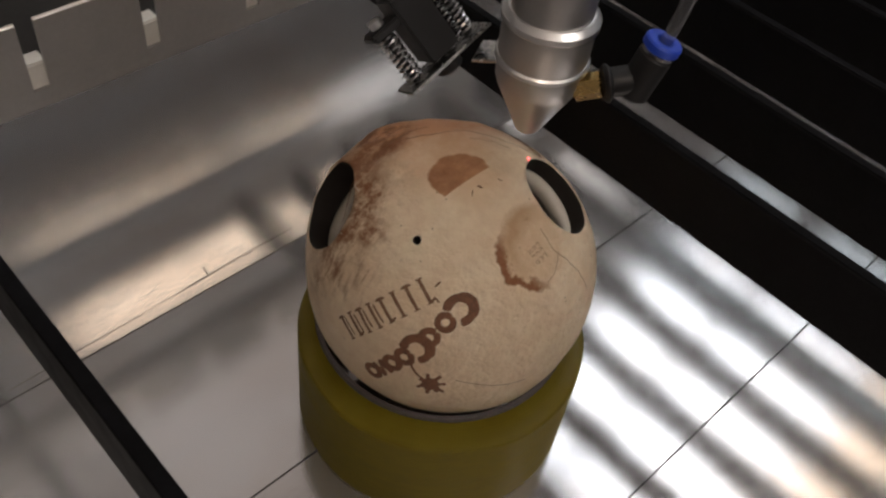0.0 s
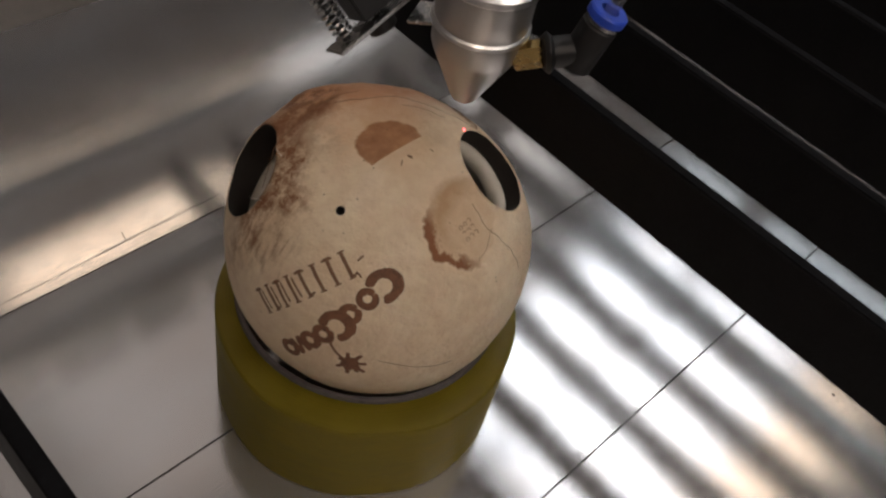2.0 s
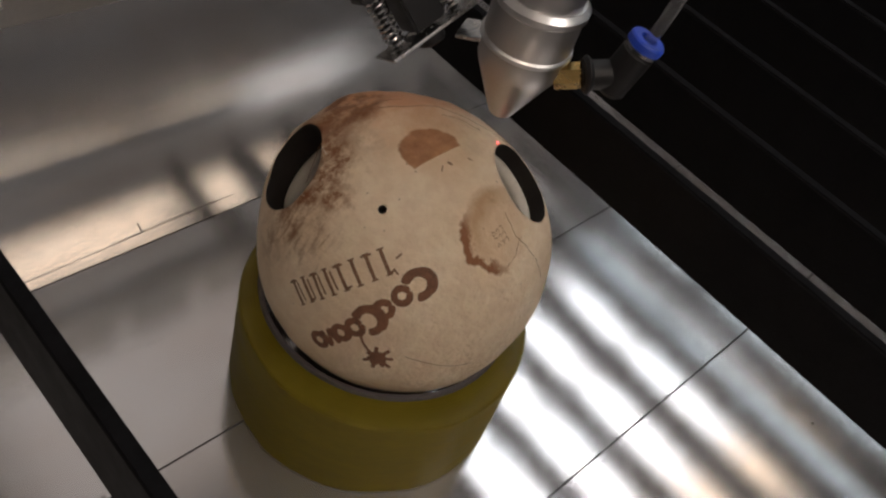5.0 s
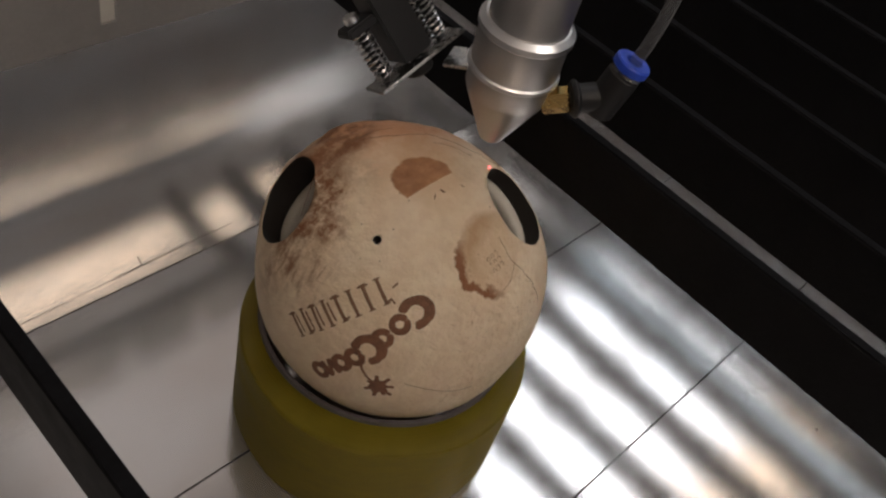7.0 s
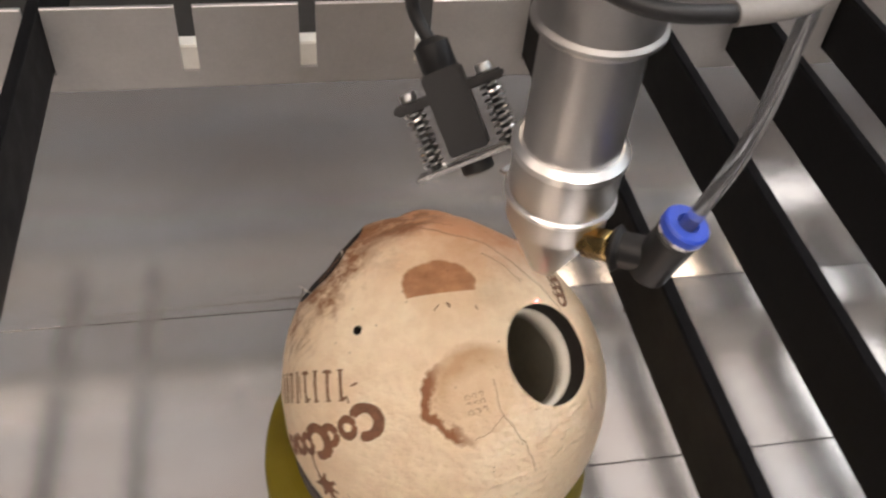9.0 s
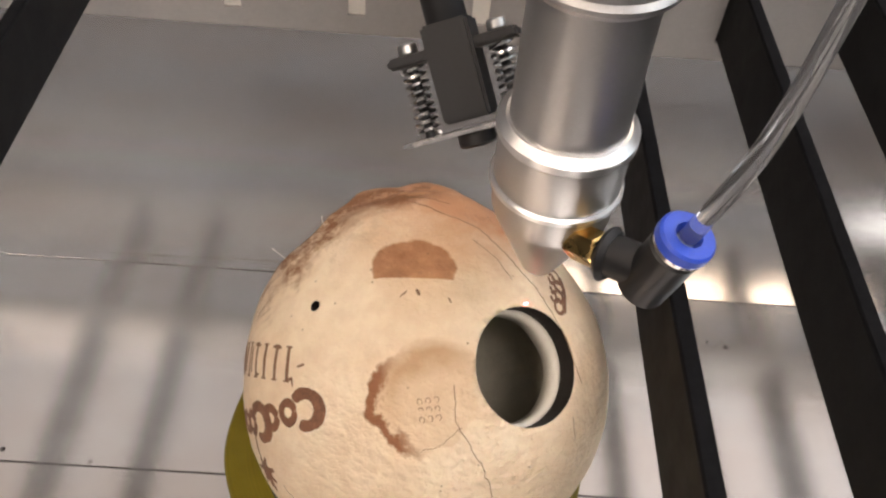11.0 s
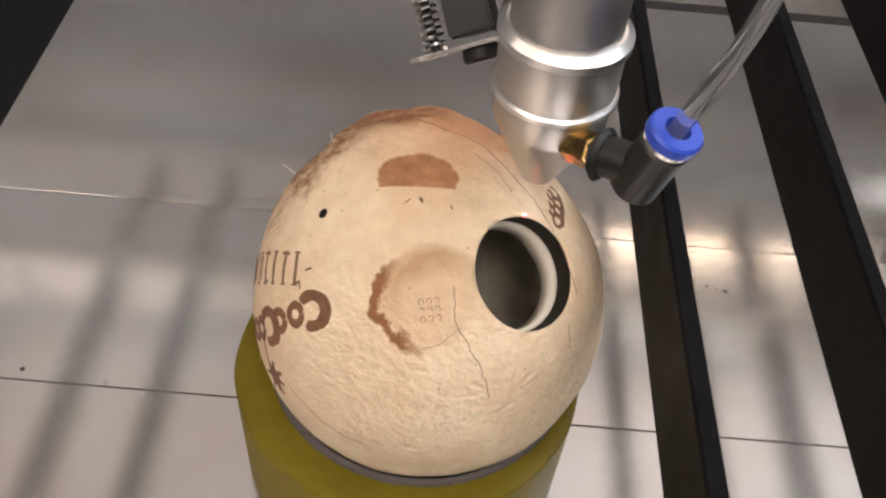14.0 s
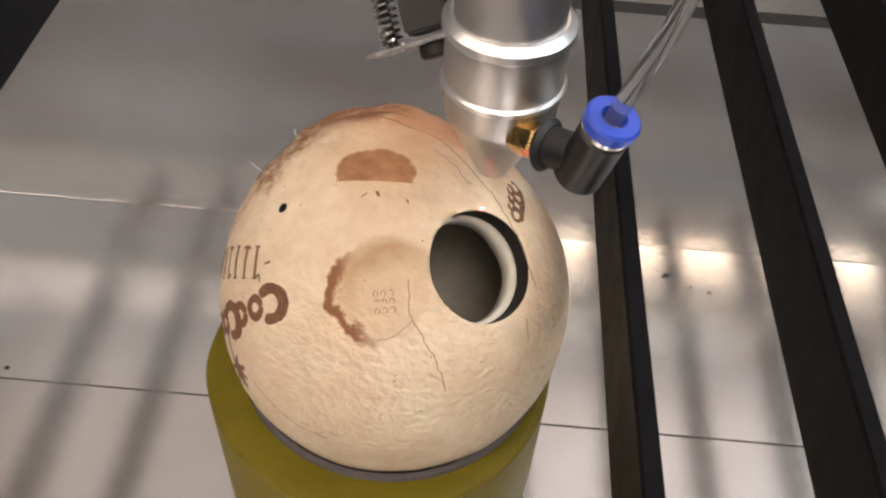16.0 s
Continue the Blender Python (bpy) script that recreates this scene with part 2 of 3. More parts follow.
CORE = worn("grey_core_tube", (0.115, 0.105, 0.110), 0.20, scale=90, vary=0.2, bump=0.1)
ALU = worn("turned_aluminium", (0.55, 0.54, 0.53), 0.44, 1.0, scale=260, vary=0.06, bump=0.03, dist=0.0001)
BRIGHT = worn("polished_lip", (0.86, 0.85, 0.84), 0.34, 1.0, scale=260, vary=0.04, bump=0.0)
BRASS = worn("brass", (0.62, 0.42, 0.16), 0.28, 1.0, scale=120, vary=0.1, bump=0.05)
BLACK_PLASTIC = worn("black_plastic", (0.010, 0.010, 0.011), 0.5, scale=140, vary=0.3, bump=0.08)
BLUE = worn("blue_plastic", (0.025, 0.075, 0.55), 0.35, scale=140, vary=0.12, bump=0.05)
SPRING = worn("spring_wire", (0.58, 0.57, 0.56), 0.25, 1.0, scale=200, vary=0.1)
CABLE_B = worn("black_cable", (0.016, 0.016, 0.017), 0.5, scale=140, vary=0.3, bump=0.1)
CABLE_G = worn("grey_cable", (0.30, 0.29, 0.28), 0.5, scale=140, vary=0.12, bump=0.1)
CABINET = worn("cabinet_paint", (0.055, 0.055, 0.06), 0.45, scale=40, vary=0.2, bump=0.08)
PAINT = worn("wall_paint", (0.43, 0.44, 0.46), 0.8, scale=4, vary=0.06, bump=0.05)
CEIL = worn("ceiling_paint", (0.62, 0.65, 0.70), 0.85, scale=4, vary=0.04, bump=0.05)
CONCRETE = worn("hall_floor", (0.45, 0.43, 0.41), 0.6, scale=3, vary=0.15, bump=0.1)
# glows of the added panels, tuned to the tray's reflections and the nut
GLOW_WHITE = glow_material("helper_glow_white", (0.92, 0.95, 1.0), 6.4)
GLOW_WARM = glow_material("helper_glow_warm", (1.0, 0.90, 0.83), 6.2)
GLOW_PEACH = glow_material("helper_glow_peach", (1.0, 0.78, 0.58), 4.0)
GLOW_AMBER = glow_material("helper_glow_amber", (1.0, 0.81, 0.67), 6.0)
GLOW_COOL = glow_material("helper_glow_cool", (0.78, 0.91, 1.0), 2.3)
GLOW_MID = glow_material("helper_glow_mid", (0.98, 0.95, 0.93), 1.5)
GLOW_DIM = glow_material("helper_glow_dim", (1.0, 0.82, 0.72), 0.20)
GLOW_HALF = glow_material("helper_glow_half", (1.0, 0.86, 0.78), 0.45)
RED_GLOW = glow_material("red_spot_glow", (1.0, 0.04, 0.05), 6.0)


# ---------------------------------------------------------------- mesh helpers
def link(name, bm, mats, parent=None, smooth=False, angle=35):
    me = bpy.data.meshes.new(name)
    bmesh.ops.recalc_face_normals(bm, faces=bm.faces)
    if smooth:
        for f in bm.faces:
            f.smooth = True
        for e in bm.edges:
            if len(e.link_faces) == 2 and e.calc_face_angle(0) > radians(angle):
                e.smooth = False
    bm.to_mesh(me)
    bm.free()
    for m in mats if isinstance(mats, (list, tuple)) else [mats]:
        me.materials.append(m)
    ob = new(name, me)
    if parent:
        ob.parent = parent
    return ob


def part(name, bm, mat, parent, label="", smooth=True):
    ob = link(name, bm, mat, parent, smooth)
    if label:
        tagged(ob, label)
    return ob


def thing(name, at, label, category, group="", kind="", turn=0):
    ob = new(name)
    ob.empty_display_size = 0.01
    ob.matrix_basis = pose(*at, 0, 0, turn)
    return tagged(ob, label, category, group, kind)


def box(bm, lo, hi, bevel=0.0, seg=2):
    g = bmesh.ops.create_cube(bm, size=1)["verts"]
    c, s = (Vector(lo) + Vector(hi)) / 2, Vector(hi) - Vector(lo)
    for v in g:
        v.co = Vector((v.co.x * s.x, v.co.y * s.y, v.co.z * s.z)) + c
    if bevel:
        es = list({e for v in g for e in v.link_edges})
        bmesh.ops.bevel(bm, geom=es, offset=bevel, segments=seg, affect="EDGES", clamp_overlap=True)
    return bm


def boxed(lo, hi, bevel=0.0, seg=2):
    return box(bmesh.new(), lo, hi, bevel, seg)


def lathe(bm, profile, n=56, m=None):
    """A solid of revolution round z from (radius, height) pairs."""
    rings = []
    for r, z in profile:
        if r < 1e-7:
            rings.append([bm.verts.new((0, 0, z))])
        else:
            rings.append([bm.verts.new((r * math.cos(2 * math.pi * i / n), r * math.sin(2 * math.pi * i / n), z)) for i in range(n)])
    for a, b in zip(rings, rings[1:]):
        for i in range(n):
            j = (i + 1) % n
            if len(a) == 1 and len(b) > 1:
                bm.faces.new((a[0], b[i], b[j]))
            elif len(b) == 1 and len(a) > 1:
                bm.faces.new((a[i], a[j], b[0]))
            elif len(a) > 1:
                bm.faces.new((a[i], a[j], b[j], b[i]))
    if m is not None:
        for ring in rings:
            for v in ring:
                v.co = m @ v.co
    return bm


def turned(profile, n=56, m=None):
    return lathe(bmesh.new(), profile, n, m)


def aim(a, b):
    """The pose at a whose z axis points to b."""
    a, b = Vector(a), Vector(b)
    return Matrix.Translation(a) @ (b - a).to_track_quat("Z", "Y").to_matrix().to_4x4()


def rod(a, b, r, n=24, chamfer=0.0):
    L = (Vector(b) - Vector(a)).length
    c = chamfer
    prof = [(0, 0), (r - c, 0), (r, c), (r, L - c), (r - c, L), (0, L)] if c else [(0, 0), (r, 0), (r, L), (0, L)]
    return turned(prof, n, aim(a, b))


def sweep(points, r, n=12, steps=10, closed=True):
    """A round cable along a smooth path through the points."""
    P = [Vector(p) for p in points]
    path = []
    for i in range(len(P) - 1):
        p0, p1, p2, p3 = P[max(i - 1, 0)], P[i], P[i + 1], P[min(i + 2, len(P) - 1)]
        for k in range(steps):
            t = k / steps
            path.append(0.5 * ((2 * p1) + (p2 - p0) * t + (2 * p0 - 5 * p1 + 4 * p2 - p3) * t * t + (3 * p1 - p0 - 3 * p2 + p3) * t ** 3))
    path.append(P[-1])
    bm = bmesh.new()
    rings = []
    side = None
    for i, p in enumerate(path):
        d = (path[min(i + 1, len(path) - 1)] - path[max(i - 1, 0)]).normalized()
        if side is None:
            side = d.orthogonal().normalized()
        side = (side - d * side.dot(d)).normalized()
        up = d.cross(side)
        rings.append([bm.verts.new(p + r * (math.cos(2 * math.pi * k / n) * side + math.sin(2 * math.pi * k / n) * up)) for k in range(n)])
    for a, b in zip(rings, rings[1:]):
        for k in range(n):
            bm.faces.new((a[k], a[(k + 1) % n], b[(k + 1) % n], b[k]))
    bm.faces.new(rings[0][::-1])
    bm.faces.new(rings[-1])
    return bm


# ---------------------------------------------------------------- unseen hall, added round the machine for bounce and reflections
HX0, HX1, HY0, HY1, HZ0, HZ1 = -3.6, 3.8, -3.6, 3.8, -0.85, 2.65


def hall():
    t = 0.15
    walls = dict(wall_north=((HX0 - t, HY1, HZ0), (HX1 + t, HY1 + t, HZ1)), wall_south=((HX0 - t, HY0 - t, HZ0), (HX1 + t, HY0, HZ1)),
                 wall_east=((HX1, HY0, HZ0), (HX1 + t, HY1, HZ1)), wall_west=((HX0 - t, HY0, HZ0), (HX0, HY1, HZ1)))
    for n, (lo, hi) in walls.items():
        tagged(link(n, boxed(lo, hi), PAINT), "added unseen grey wall that bounces light", "wall", kind="structure")
    tagged(link("floor", boxed((HX0 - t, HY0 - t, HZ0 - t), (HX1 + t, HY1 + t, HZ0)), CONCRETE), "added unseen grey floor under the machine", "floor", kind="structure")
    tagged(link("ceiling", boxed((HX0 - t, HY0 - t, HZ1), (HX1 + t, HY1 + t, HZ1 + t)), CEIL), "added unseen pale ceiling that holds the glow panels", "ceiling", kind="structure")


def ceiling_light(x, y, sx, sy, glow, label, turn=0):
    ob = thing("ceiling_light", (x, y, HZ1), label, "ceiling light", "ceiling lights of the hall", turn=turn)
    bm = bmesh.new()
    w = 0.04
    box(bm, (-sx / 2 - w, -sy / 2 - w, -0.06), (-sx / 2, sy / 2 + w, 0), 0.004)
    box(bm, (sx / 2, -sy / 2 - w, -0.06), (sx / 2 + w, sy / 2 + w, 0), 0.004)
    box(bm, (-sx / 2, -sy / 2 - w, -0.06), (sx / 2, -sy / 2, 0), 0.004)
    box(bm, (-sx / 2, sy / 2, -0.06), (sx / 2, sy / 2 + w, 0), 0.004)
    part("frame", bm, WHITE_PAD, ob, "white frame round the added panel", smooth=False)
    part("diffuser", boxed((-sx / 2, -sy / 2, -0.05), (sx / 2, sy / 2, -0.02)), glow, ob, "glowing face of the added panel", smooth=False)
    return ob


hall()
# unseen panels, added where the tray's reflections and the nut need light
ceiling_light(2.075, 0.42, 1.29, 0.92, GLOW_WHITE, "added white glow panel, reflected in the tray")
ceiling_light(2.075, -0.22, 1.29, 0.26, GLOW_PEACH, "added warm glow strip, reflected in the tray")
ceiling_light(3.27, 0.20, 0.88, 1.70, GLOW_COOL, "added bluish glow panel, reflected in the tray")
ceiling_light(2.36, 1.72, 0.90, 0.90, GLOW_MID, "added soft glow panel, reflected in the tray")
ceiling_light(0.93, 2.79, 1.00, 0.46, GLOW_PEACH, "added warm glow strip, reflected in the tray")
ceiling_light(1.81, 2.79, 0.46, 0.46, GLOW_PEACH, "added warm glow strip, reflected in the tray")
ceiling_light(2.62, 3.35, 0.75, 0.55, GLOW_MID, "added soft glow panel, reflected in the tray")
ceiling_light(-1.5, -1.7, 1.3, 1.3, GLOW_AMBER, "added amber glow panel that lights the nut")
ceiling_light(0.65, -1.7, 1.3, 1.1, GLOW_WARM, "added warm white glow panel that lights the nut")
ceiling_light(-2.2, 0.2, 0.6, 0.6, GLOW_AMBER, "added amber glow panel that lights the nut")
ceiling_light(1.08, 1.42, 1.66, 0.84, GLOW_HALF, "added dim glow panel, reflected in the tray")
ceiling_light(-0.72, 1.42, 1.72, 0.84, GLOW_DIM, "added dim glow panel, reflected in the tray")


# ---------------------------------------------------------------- machine cabinet and tray
CX0, CX1, CY0, CY1 = -0.46, 0.62, -0.62, 0.46
cabinet = thing("machine_cabinet", (0, 0, -0.85), "dark painted steel laser machine cabinet", "machine")
for nm, lo, hi in (("side_panel", (CX0 - 0.03, CY0 - 0.03, 0), (CX0, CY1 + 0.03, 0.85 + 0.27)), ("side_panel", (CX1, CY0 - 0.03, 0), (CX1 + 0.03, CY1 + 0.03, 0.85 + 0.27)),
                   # back panel is assumed, its height set to cut the tray's reflections
                   ("back_panel", (CX0, CY1, 0), (CX1, CY1 + 0.03, 0.85 + 0.215)), ("front_panel", (CX0, CY0 - 0.03, 0), (CX1, CY0, 0.85 + 0.1)), ("base_plate", (CX0, CY0, 0.80), (CX1, CY1, 0.8320))):
    part(nm, boxed(lo, hi, 0.004), CABINET, cabinet, smooth=False)

BASE = -0.0160
tray = tagged(link("tray", boxed((CX0, CY0, BASE - 0.002), (CX1, CY1, BASE)), JOINT), "dark base sheet under the aluminium planks of the tray", "tray", kind="structure")
SEAM = -0.1017
STEP = 0.1047
REAR_SEAM = SEAM + 2 * STEP
k0 = int(math.ceil((CY0 - SEAM) / STEP))
plank_mesh = None
for k in range(k0, 2):
    if plank_mesh is None:
        bm = boxed((CX0 + 0.002, 0.0004, -0.0028), (CX1 - 0.002, STEP - 0.0004, 0.0), 0.00005, 1)
        ob = link("plank", bm, PLANK, tray)
        plank_mesh = ob.data
    else:
        ob = new("plank", plank_mesh)
        ob.parent = tray
    ob.location = (0, SEAM + k * STEP, 0)
for y in [SEAM + k * STEP for k in range(k0, 3)]:      # bearers under the joints
    part("bearer", boxed((CX0 + 0.004, y - 0.006, BASE), (CX1 - 0.004, y + 0.006, -0.0032)), JOINT, tray, smooth=False)
# the rear sheet slopes gently down to the back
bm = boxed((CX0 + 0.002, 0.0004, -0.0020), (CX1 - 0.002, 0.2215, 0.0), 0.00005, 1)
rear_sheet = link("rear_sheet", bm, PLANK, tray)
rear_sheet.matrix_basis = pose(0, REAR_SEAM, 0, -3.0, 0, 0)

# scribed pencil line along a joint, with a small tick across it
for nm, a, b, w in (("pencil_line", (-0.150, 0.0053), (0.006, 0.0085), 0.00035), ("pencil_line", (-0.062, 0.0077), (-0.006, 0.0092), 0.0003), ("pencil_tick", (-0.0468, 0.0078), (-0.0455, 0.0140), 0.0006)):
    d = Vector((b[0] - a[0], b[1] - a[1], 0))
    bm = boxed((0, -w / 2, 0), (d.length, w / 2, 0.00006))
    bmesh.ops.transform(bm, matrix=Matrix.Translation((a[0], a[1], 0)) @ Matrix.Rotation(math.atan2(d.y, d.x), 4, "Z"), verts=bm.verts)
    part(nm, bm, PENCIL, rear_sheet, "thin pencil mark on the sheet", smooth=False)
bm = bmesh.new()
bmesh.ops.create_circle(bm, cap_ends=True, segments=14, radius=0.0009, matrix=Matrix.Translation((0.1701, -0.1582, 0.00008)))
for sx, sy, sr in ((0.1181, 0.0892, 0.0014), (0.1165, 0.0880, 0.0008), (0.1203, 0.0905, 0.0006), (0.1290, 0.0830, 0.0007), (0.1330, 0.0815, 0.0004), (0.1519, 0.0985, 0.0006), (-0.1620, 0.0080, 0.0010), (0.2003, -0.0623, 0.0007), (0.2654, -0.1321, 0.0007)):
    bmesh.ops.create_circle(bm, cap_ends=True, segments=12, radius=sr, matrix=Matrix.Translation((sx, sy, 0.00008)))
part("dirt_specks", bm, JOINT, tray, "dark specks of dirt", smooth=False)

# ---------------------------------------------------------------- slotted comb rail with slats
SLOT = 0.0072


def comb():
    ob = thing("slat_rail", (0, COMB_Y, SLAT_B), "grey sheet metal comb rail with open slots", "rail")
    bm = bmesh.new()
    lo_z, hi_z, th = -0.0085, SLAT_T - SLAT_B, 0.0016
    box(bm, (CX0, 0, lo_z), (CX1, th, 0))
    part("lower_strip", bm, COMB_STEEL, ob, smooth=False)
    x = SLAT_X + SLAT_W / 2
    xs = sorted(x + PITCH * i - (0.0087 if i < -3 else 0) for i in range(-8, 11) if CX0 + 0.01 < x + PITCH * i < CX1 - 0.01)
    edges = [CX0] + xs + [CX1]
    for a, b in zip(edges, edges[1:]):
        l = a + (SLOT / 2 if a > CX0 else 0)
        r = b - (SLOT / 2 if b < CX1 else 0)
        tooth = part("tooth", boxed((l, 0, 0), (r, th, hi_z)), COMB_STEEL, ob, smooth=False)
        part("cut_edge", boxed((l, -0.0002, hi_z), (r, th + 0.0002, hi_z + 0.0007), 0.0002, 1), BRIGHT, tooth, "bright bare cut edge", smooth=False)
    part("back_flange", boxed((CX0, th, lo_z), (CX1, 0.012, lo_z + 0.0016)), COMB_STEEL, ob, smooth=False)
    for i in (-1, -2, -3):
        c = x + PITCH * i
        part("slot_pad", boxed((c - 0.0050, th + 0.0002, lo_z + 0.0016), (c + 0.0050, 0.010, 0.0115), 0.0006), WHITE_PAD, ob, "white plastic pad behind an empty slot", smooth=False)


comb()


def slat(x):
    ob = thing("slat", (x + SLAT_W / 2, 0, SLAT_B), "long black coated steel slat standing on edge in the comb rail", "slat", "slats of the cutting bed")
    y0, y1, h = CY0 + 0.01, COMB_Y + 0.13, SLAT_T - SLAT_B
    part("blade", boxed((-SLAT_W / 2, y0, 0), (SLAT_W / 2, y1, h - 0.0006), 0.0003, 1), BLACK_STEEL, ob)
    part("top_edge", boxed((-SLAT_W / 2 + 0.0003, y0, h - 0.0008), (SLAT_W / 2 - 0.0003, y1, h), 0.0003, 2), DULL_EDGE, ob, "dull black top edge")
    return ob


first = slat(SLAT_X)
for i in [-4, -5] + list(range(1, 11)):
    xx = SLAT_X + PITCH * i + SLAT_W / 2 - (0.0087 if i < 0 else 0)   # the slats on that side sit a little further out
    if CX0 + 0.02 < xx < CX1 - 0.01:
        copy_thing(first, pose(xx, 0, SLAT_B))

# added sheet rail between the cabinet sides, set to block part of the tray's reflection
rear = thing("rear_rail", (0, 0.33, 0.138), "added grey rail that darkens a band of the tray's reflection", "rail")
part("sheet", boxed((CX0, 0, 0.0), (CX1, 0.002, 0.054), 0.0004, 1), REAR_STEEL, rear, smooth=False)
part("top_fold", boxed((CX0, 0.0, 0.0542), (CX1, 0.018, 0.056), 0.0004, 1), REAR_STEEL, rear, smooth=False)

# ---------------------------------------------------------------- tape roll under the nut
TAPE_H = 0.0515
roll = thing("tape_roll", (-0.0022, -0.0028, 0), "thick roll of yellow adhesive tape lying flat on the tray", "tape roll")
bm = turned([(0.0541, 0.0004), (0.0602, 0.0), (0.0610, 0.0008), (0.0608, TAPE_H - 0.0010), (0.0601, TAPE_H - 0.0002), (0.0580, TAPE_H + 0.0003), (0.0541, TAPE_H - 0.0002), (0.0541, 0.0004)], 96)
for v in bm.verts:                      # wound a little off centre, with a slightly loose outer turn
    if v.co.xy.length > 0.057:
        wob = 0.0003 * math.sin(5 * math.atan2(v.co.y, v.co.x)) + 0.0002 * math.sin(11 * math.atan2(v.co.y, v.co.x))
        v.co.x += -0.0026 + wob
        v.co.y += -0.0030 + wob
    else:
        v.co.x += 0.0015
        v.co.y += 0.0018
part("winding", bm, [TAPE, TAPE_SKIN], roll, "yellow wound tape")
for p in roll.children[0].data.polygons:
    p.material_index = 1 if abs(p.normal.z) < 0.3 and p.center.xy.length > 0.057 else 0
bm = turned([(0.0510, 0.0), (0.0540, 0.0), (0.0540, TAPE_H + 0.0010), (0.0536, TAPE_H + 0.0016), (0.0522, TAPE_H + 0.0016), (0.0510, TAPE_H - 0.0010), (0.0510, 0.0)], 96, Matrix.Translation((0.0015, 0.0018, 0)))
part("core", bm, CORE, roll, "grey core tube")

# ---------------------------------------------------------------- the nut
NEAR_HOLE = Vector((0.448, -0.390, 0.753)).normalized()
FAR_HOLE = Vector((-0.629, 0.532, 0.567)).normalized()
EYE = Vector((-0.557, -0.167, 0.813)).normalized()


def surface(d):
    """Distance from the centre to the skin in the direction d."""
    d = d.normalized()
    n1 = noise.noise(d * 1.7 + Vector((3.1, 0.4, 7.7)))
    n2 = noise.noise(d * 4.5 + Vector((1.3, 5.1, 2.2)))
    n3 = noise.noise(d * 13 + Vector((8.3, 2.1, 4.2)))
    r = R * (1.0 + 0.012 * n1 + 0.006 * n2 + 0.0034 * n3)
    a = d.angle(Vector((0.02, -0.62, 0.785)))          # healed scar, slightly sunk
    r -= 0.0011 * math.exp(-(a / 0.17) ** 4)
    a = d.angle(Vector((0.17, -0.12, 0.97)))
    r -= 0.0007 * math.exp(-(a / 0.09) ** 2)
    # ragged fibrous bulge left round the stalk end
    a = d.angle(Vector((-0.30, 0.62, 0.73)))
    lump = math.exp(-(a / 0.62) ** 2)
    r += 0.0058 * lump + 0.0016 * lump * noise.noise(d * 7 + Vector((2.2, 9.1, 0.3)))
    a = d.angle(Vector((0.0, 0.645, 0.77)))
    r += 0.0011 * math.exp(-(a / 0.12) ** 2)
    # faceted crown left by the knife
    for ax, cut in ((Vector((-0.05, 0.02, 1.0)), 0.994), (Vector((0.45, 0.60, 0.66)), 0.996)):
        c = d.dot(ax.normalized())
        if c > 0.2:
            r = min(r, R * cut / c + 0.0004 * n2)
    return r


def ball(scale_fn, u=128, w=72):
    bm = bmesh.new()
    bmesh.ops.create_uvsphere(bm, u_segments=u, v_segments=w, radius=1.0)
    for v in bm.verts:
        d = v.co.normalized()
        v.co = d * scale_fn(d)
    return bm


def temp(bm):
    me = bpy.data.meshes.new("cutter")
    bmesh.ops.recalc_face_normals(bm, faces=bm.faces)
    bm.to_mesh(me)
    bm.free()
    return new("cutter", me)


def carved(bm, cutters):
    """The mesh bm with the cutters taken away, as a plain mesh."""
    ob = temp(bm)
    tools = [temp(c) for c in cutters]
    for c in tools:
        md = ob.modifiers.new("cut", "BOOLEAN")
        md.operation, md.solver, md.object = "DIFFERENCE", "EXACT", c
    dg = bpy.context.evaluated_depsgraph_get()
    me = bpy.data.meshes.new_from_object(ob.evaluated_get(dg))
    for o in [ob] + tools:
        bpy.data.objects.remove(o)
    return me


def drill(axis, radius, start, stop):
    return rod(axis * start, axis * stop, radius, 64)


nut = thing("coconut", COCO, "peeled pale coconut with two round holes, seated in the tape roll", "coconut")
INNER = 0.0515
me = carved(ball(surface), [ball(lambda d: INNER), drill(NEAR_HOLE, 0.0163, 0.03, 0.08), drill(FAR_HOLE, 0.0168, 0.03, 0.09), drill(EYE, 0.0015, 0.052, 0.08)])
me.materials.clear()
me.materials.append(HUSK)
me.materials.append(CHAR)
for p in me.polygons:
    c = p.center
    d = c.normalized()
    inside = c.length < surface(d) - 0.0007
    p.material_index = 1 if inside else 0
    p.use_smooth = not inside
husk = new("husk", me)
husk.parent = nut
me = carved(ball(lambda d: INNER - 0.0002, 96, 48), [ball(lambda d: 0.0448 + 0.0010 * noise.noise(d * 5), 96, 48), drill(NEAR_HOLE, 0.0152, 0.02, 0.08), drill(FAR_HOLE, 0.0215, 0.02, 0.08)])
me.materials.clear()
me.materials.append(FLESH)
me.materials.append(FLESH_SHADED)
me.shade_smooth()
# faces towards the cavity take the flesh colour with painted shade
for p in me.polygons:
    p.material_index = 1 if p.center.length < 0.0462 else 0
flesh = tagged(new("flesh", me), "white flesh lining the shell")
flesh.parent = nut


def frame_at(axis, toward):
    """Two unit directions on the skin at axis: u toward the given point, v at right angles."""
    n = Vector(axis).normalized()
    u = (Vector(toward) - n * Vector(toward).dot(n)).normalized()
    return n, u, n.cross(u)


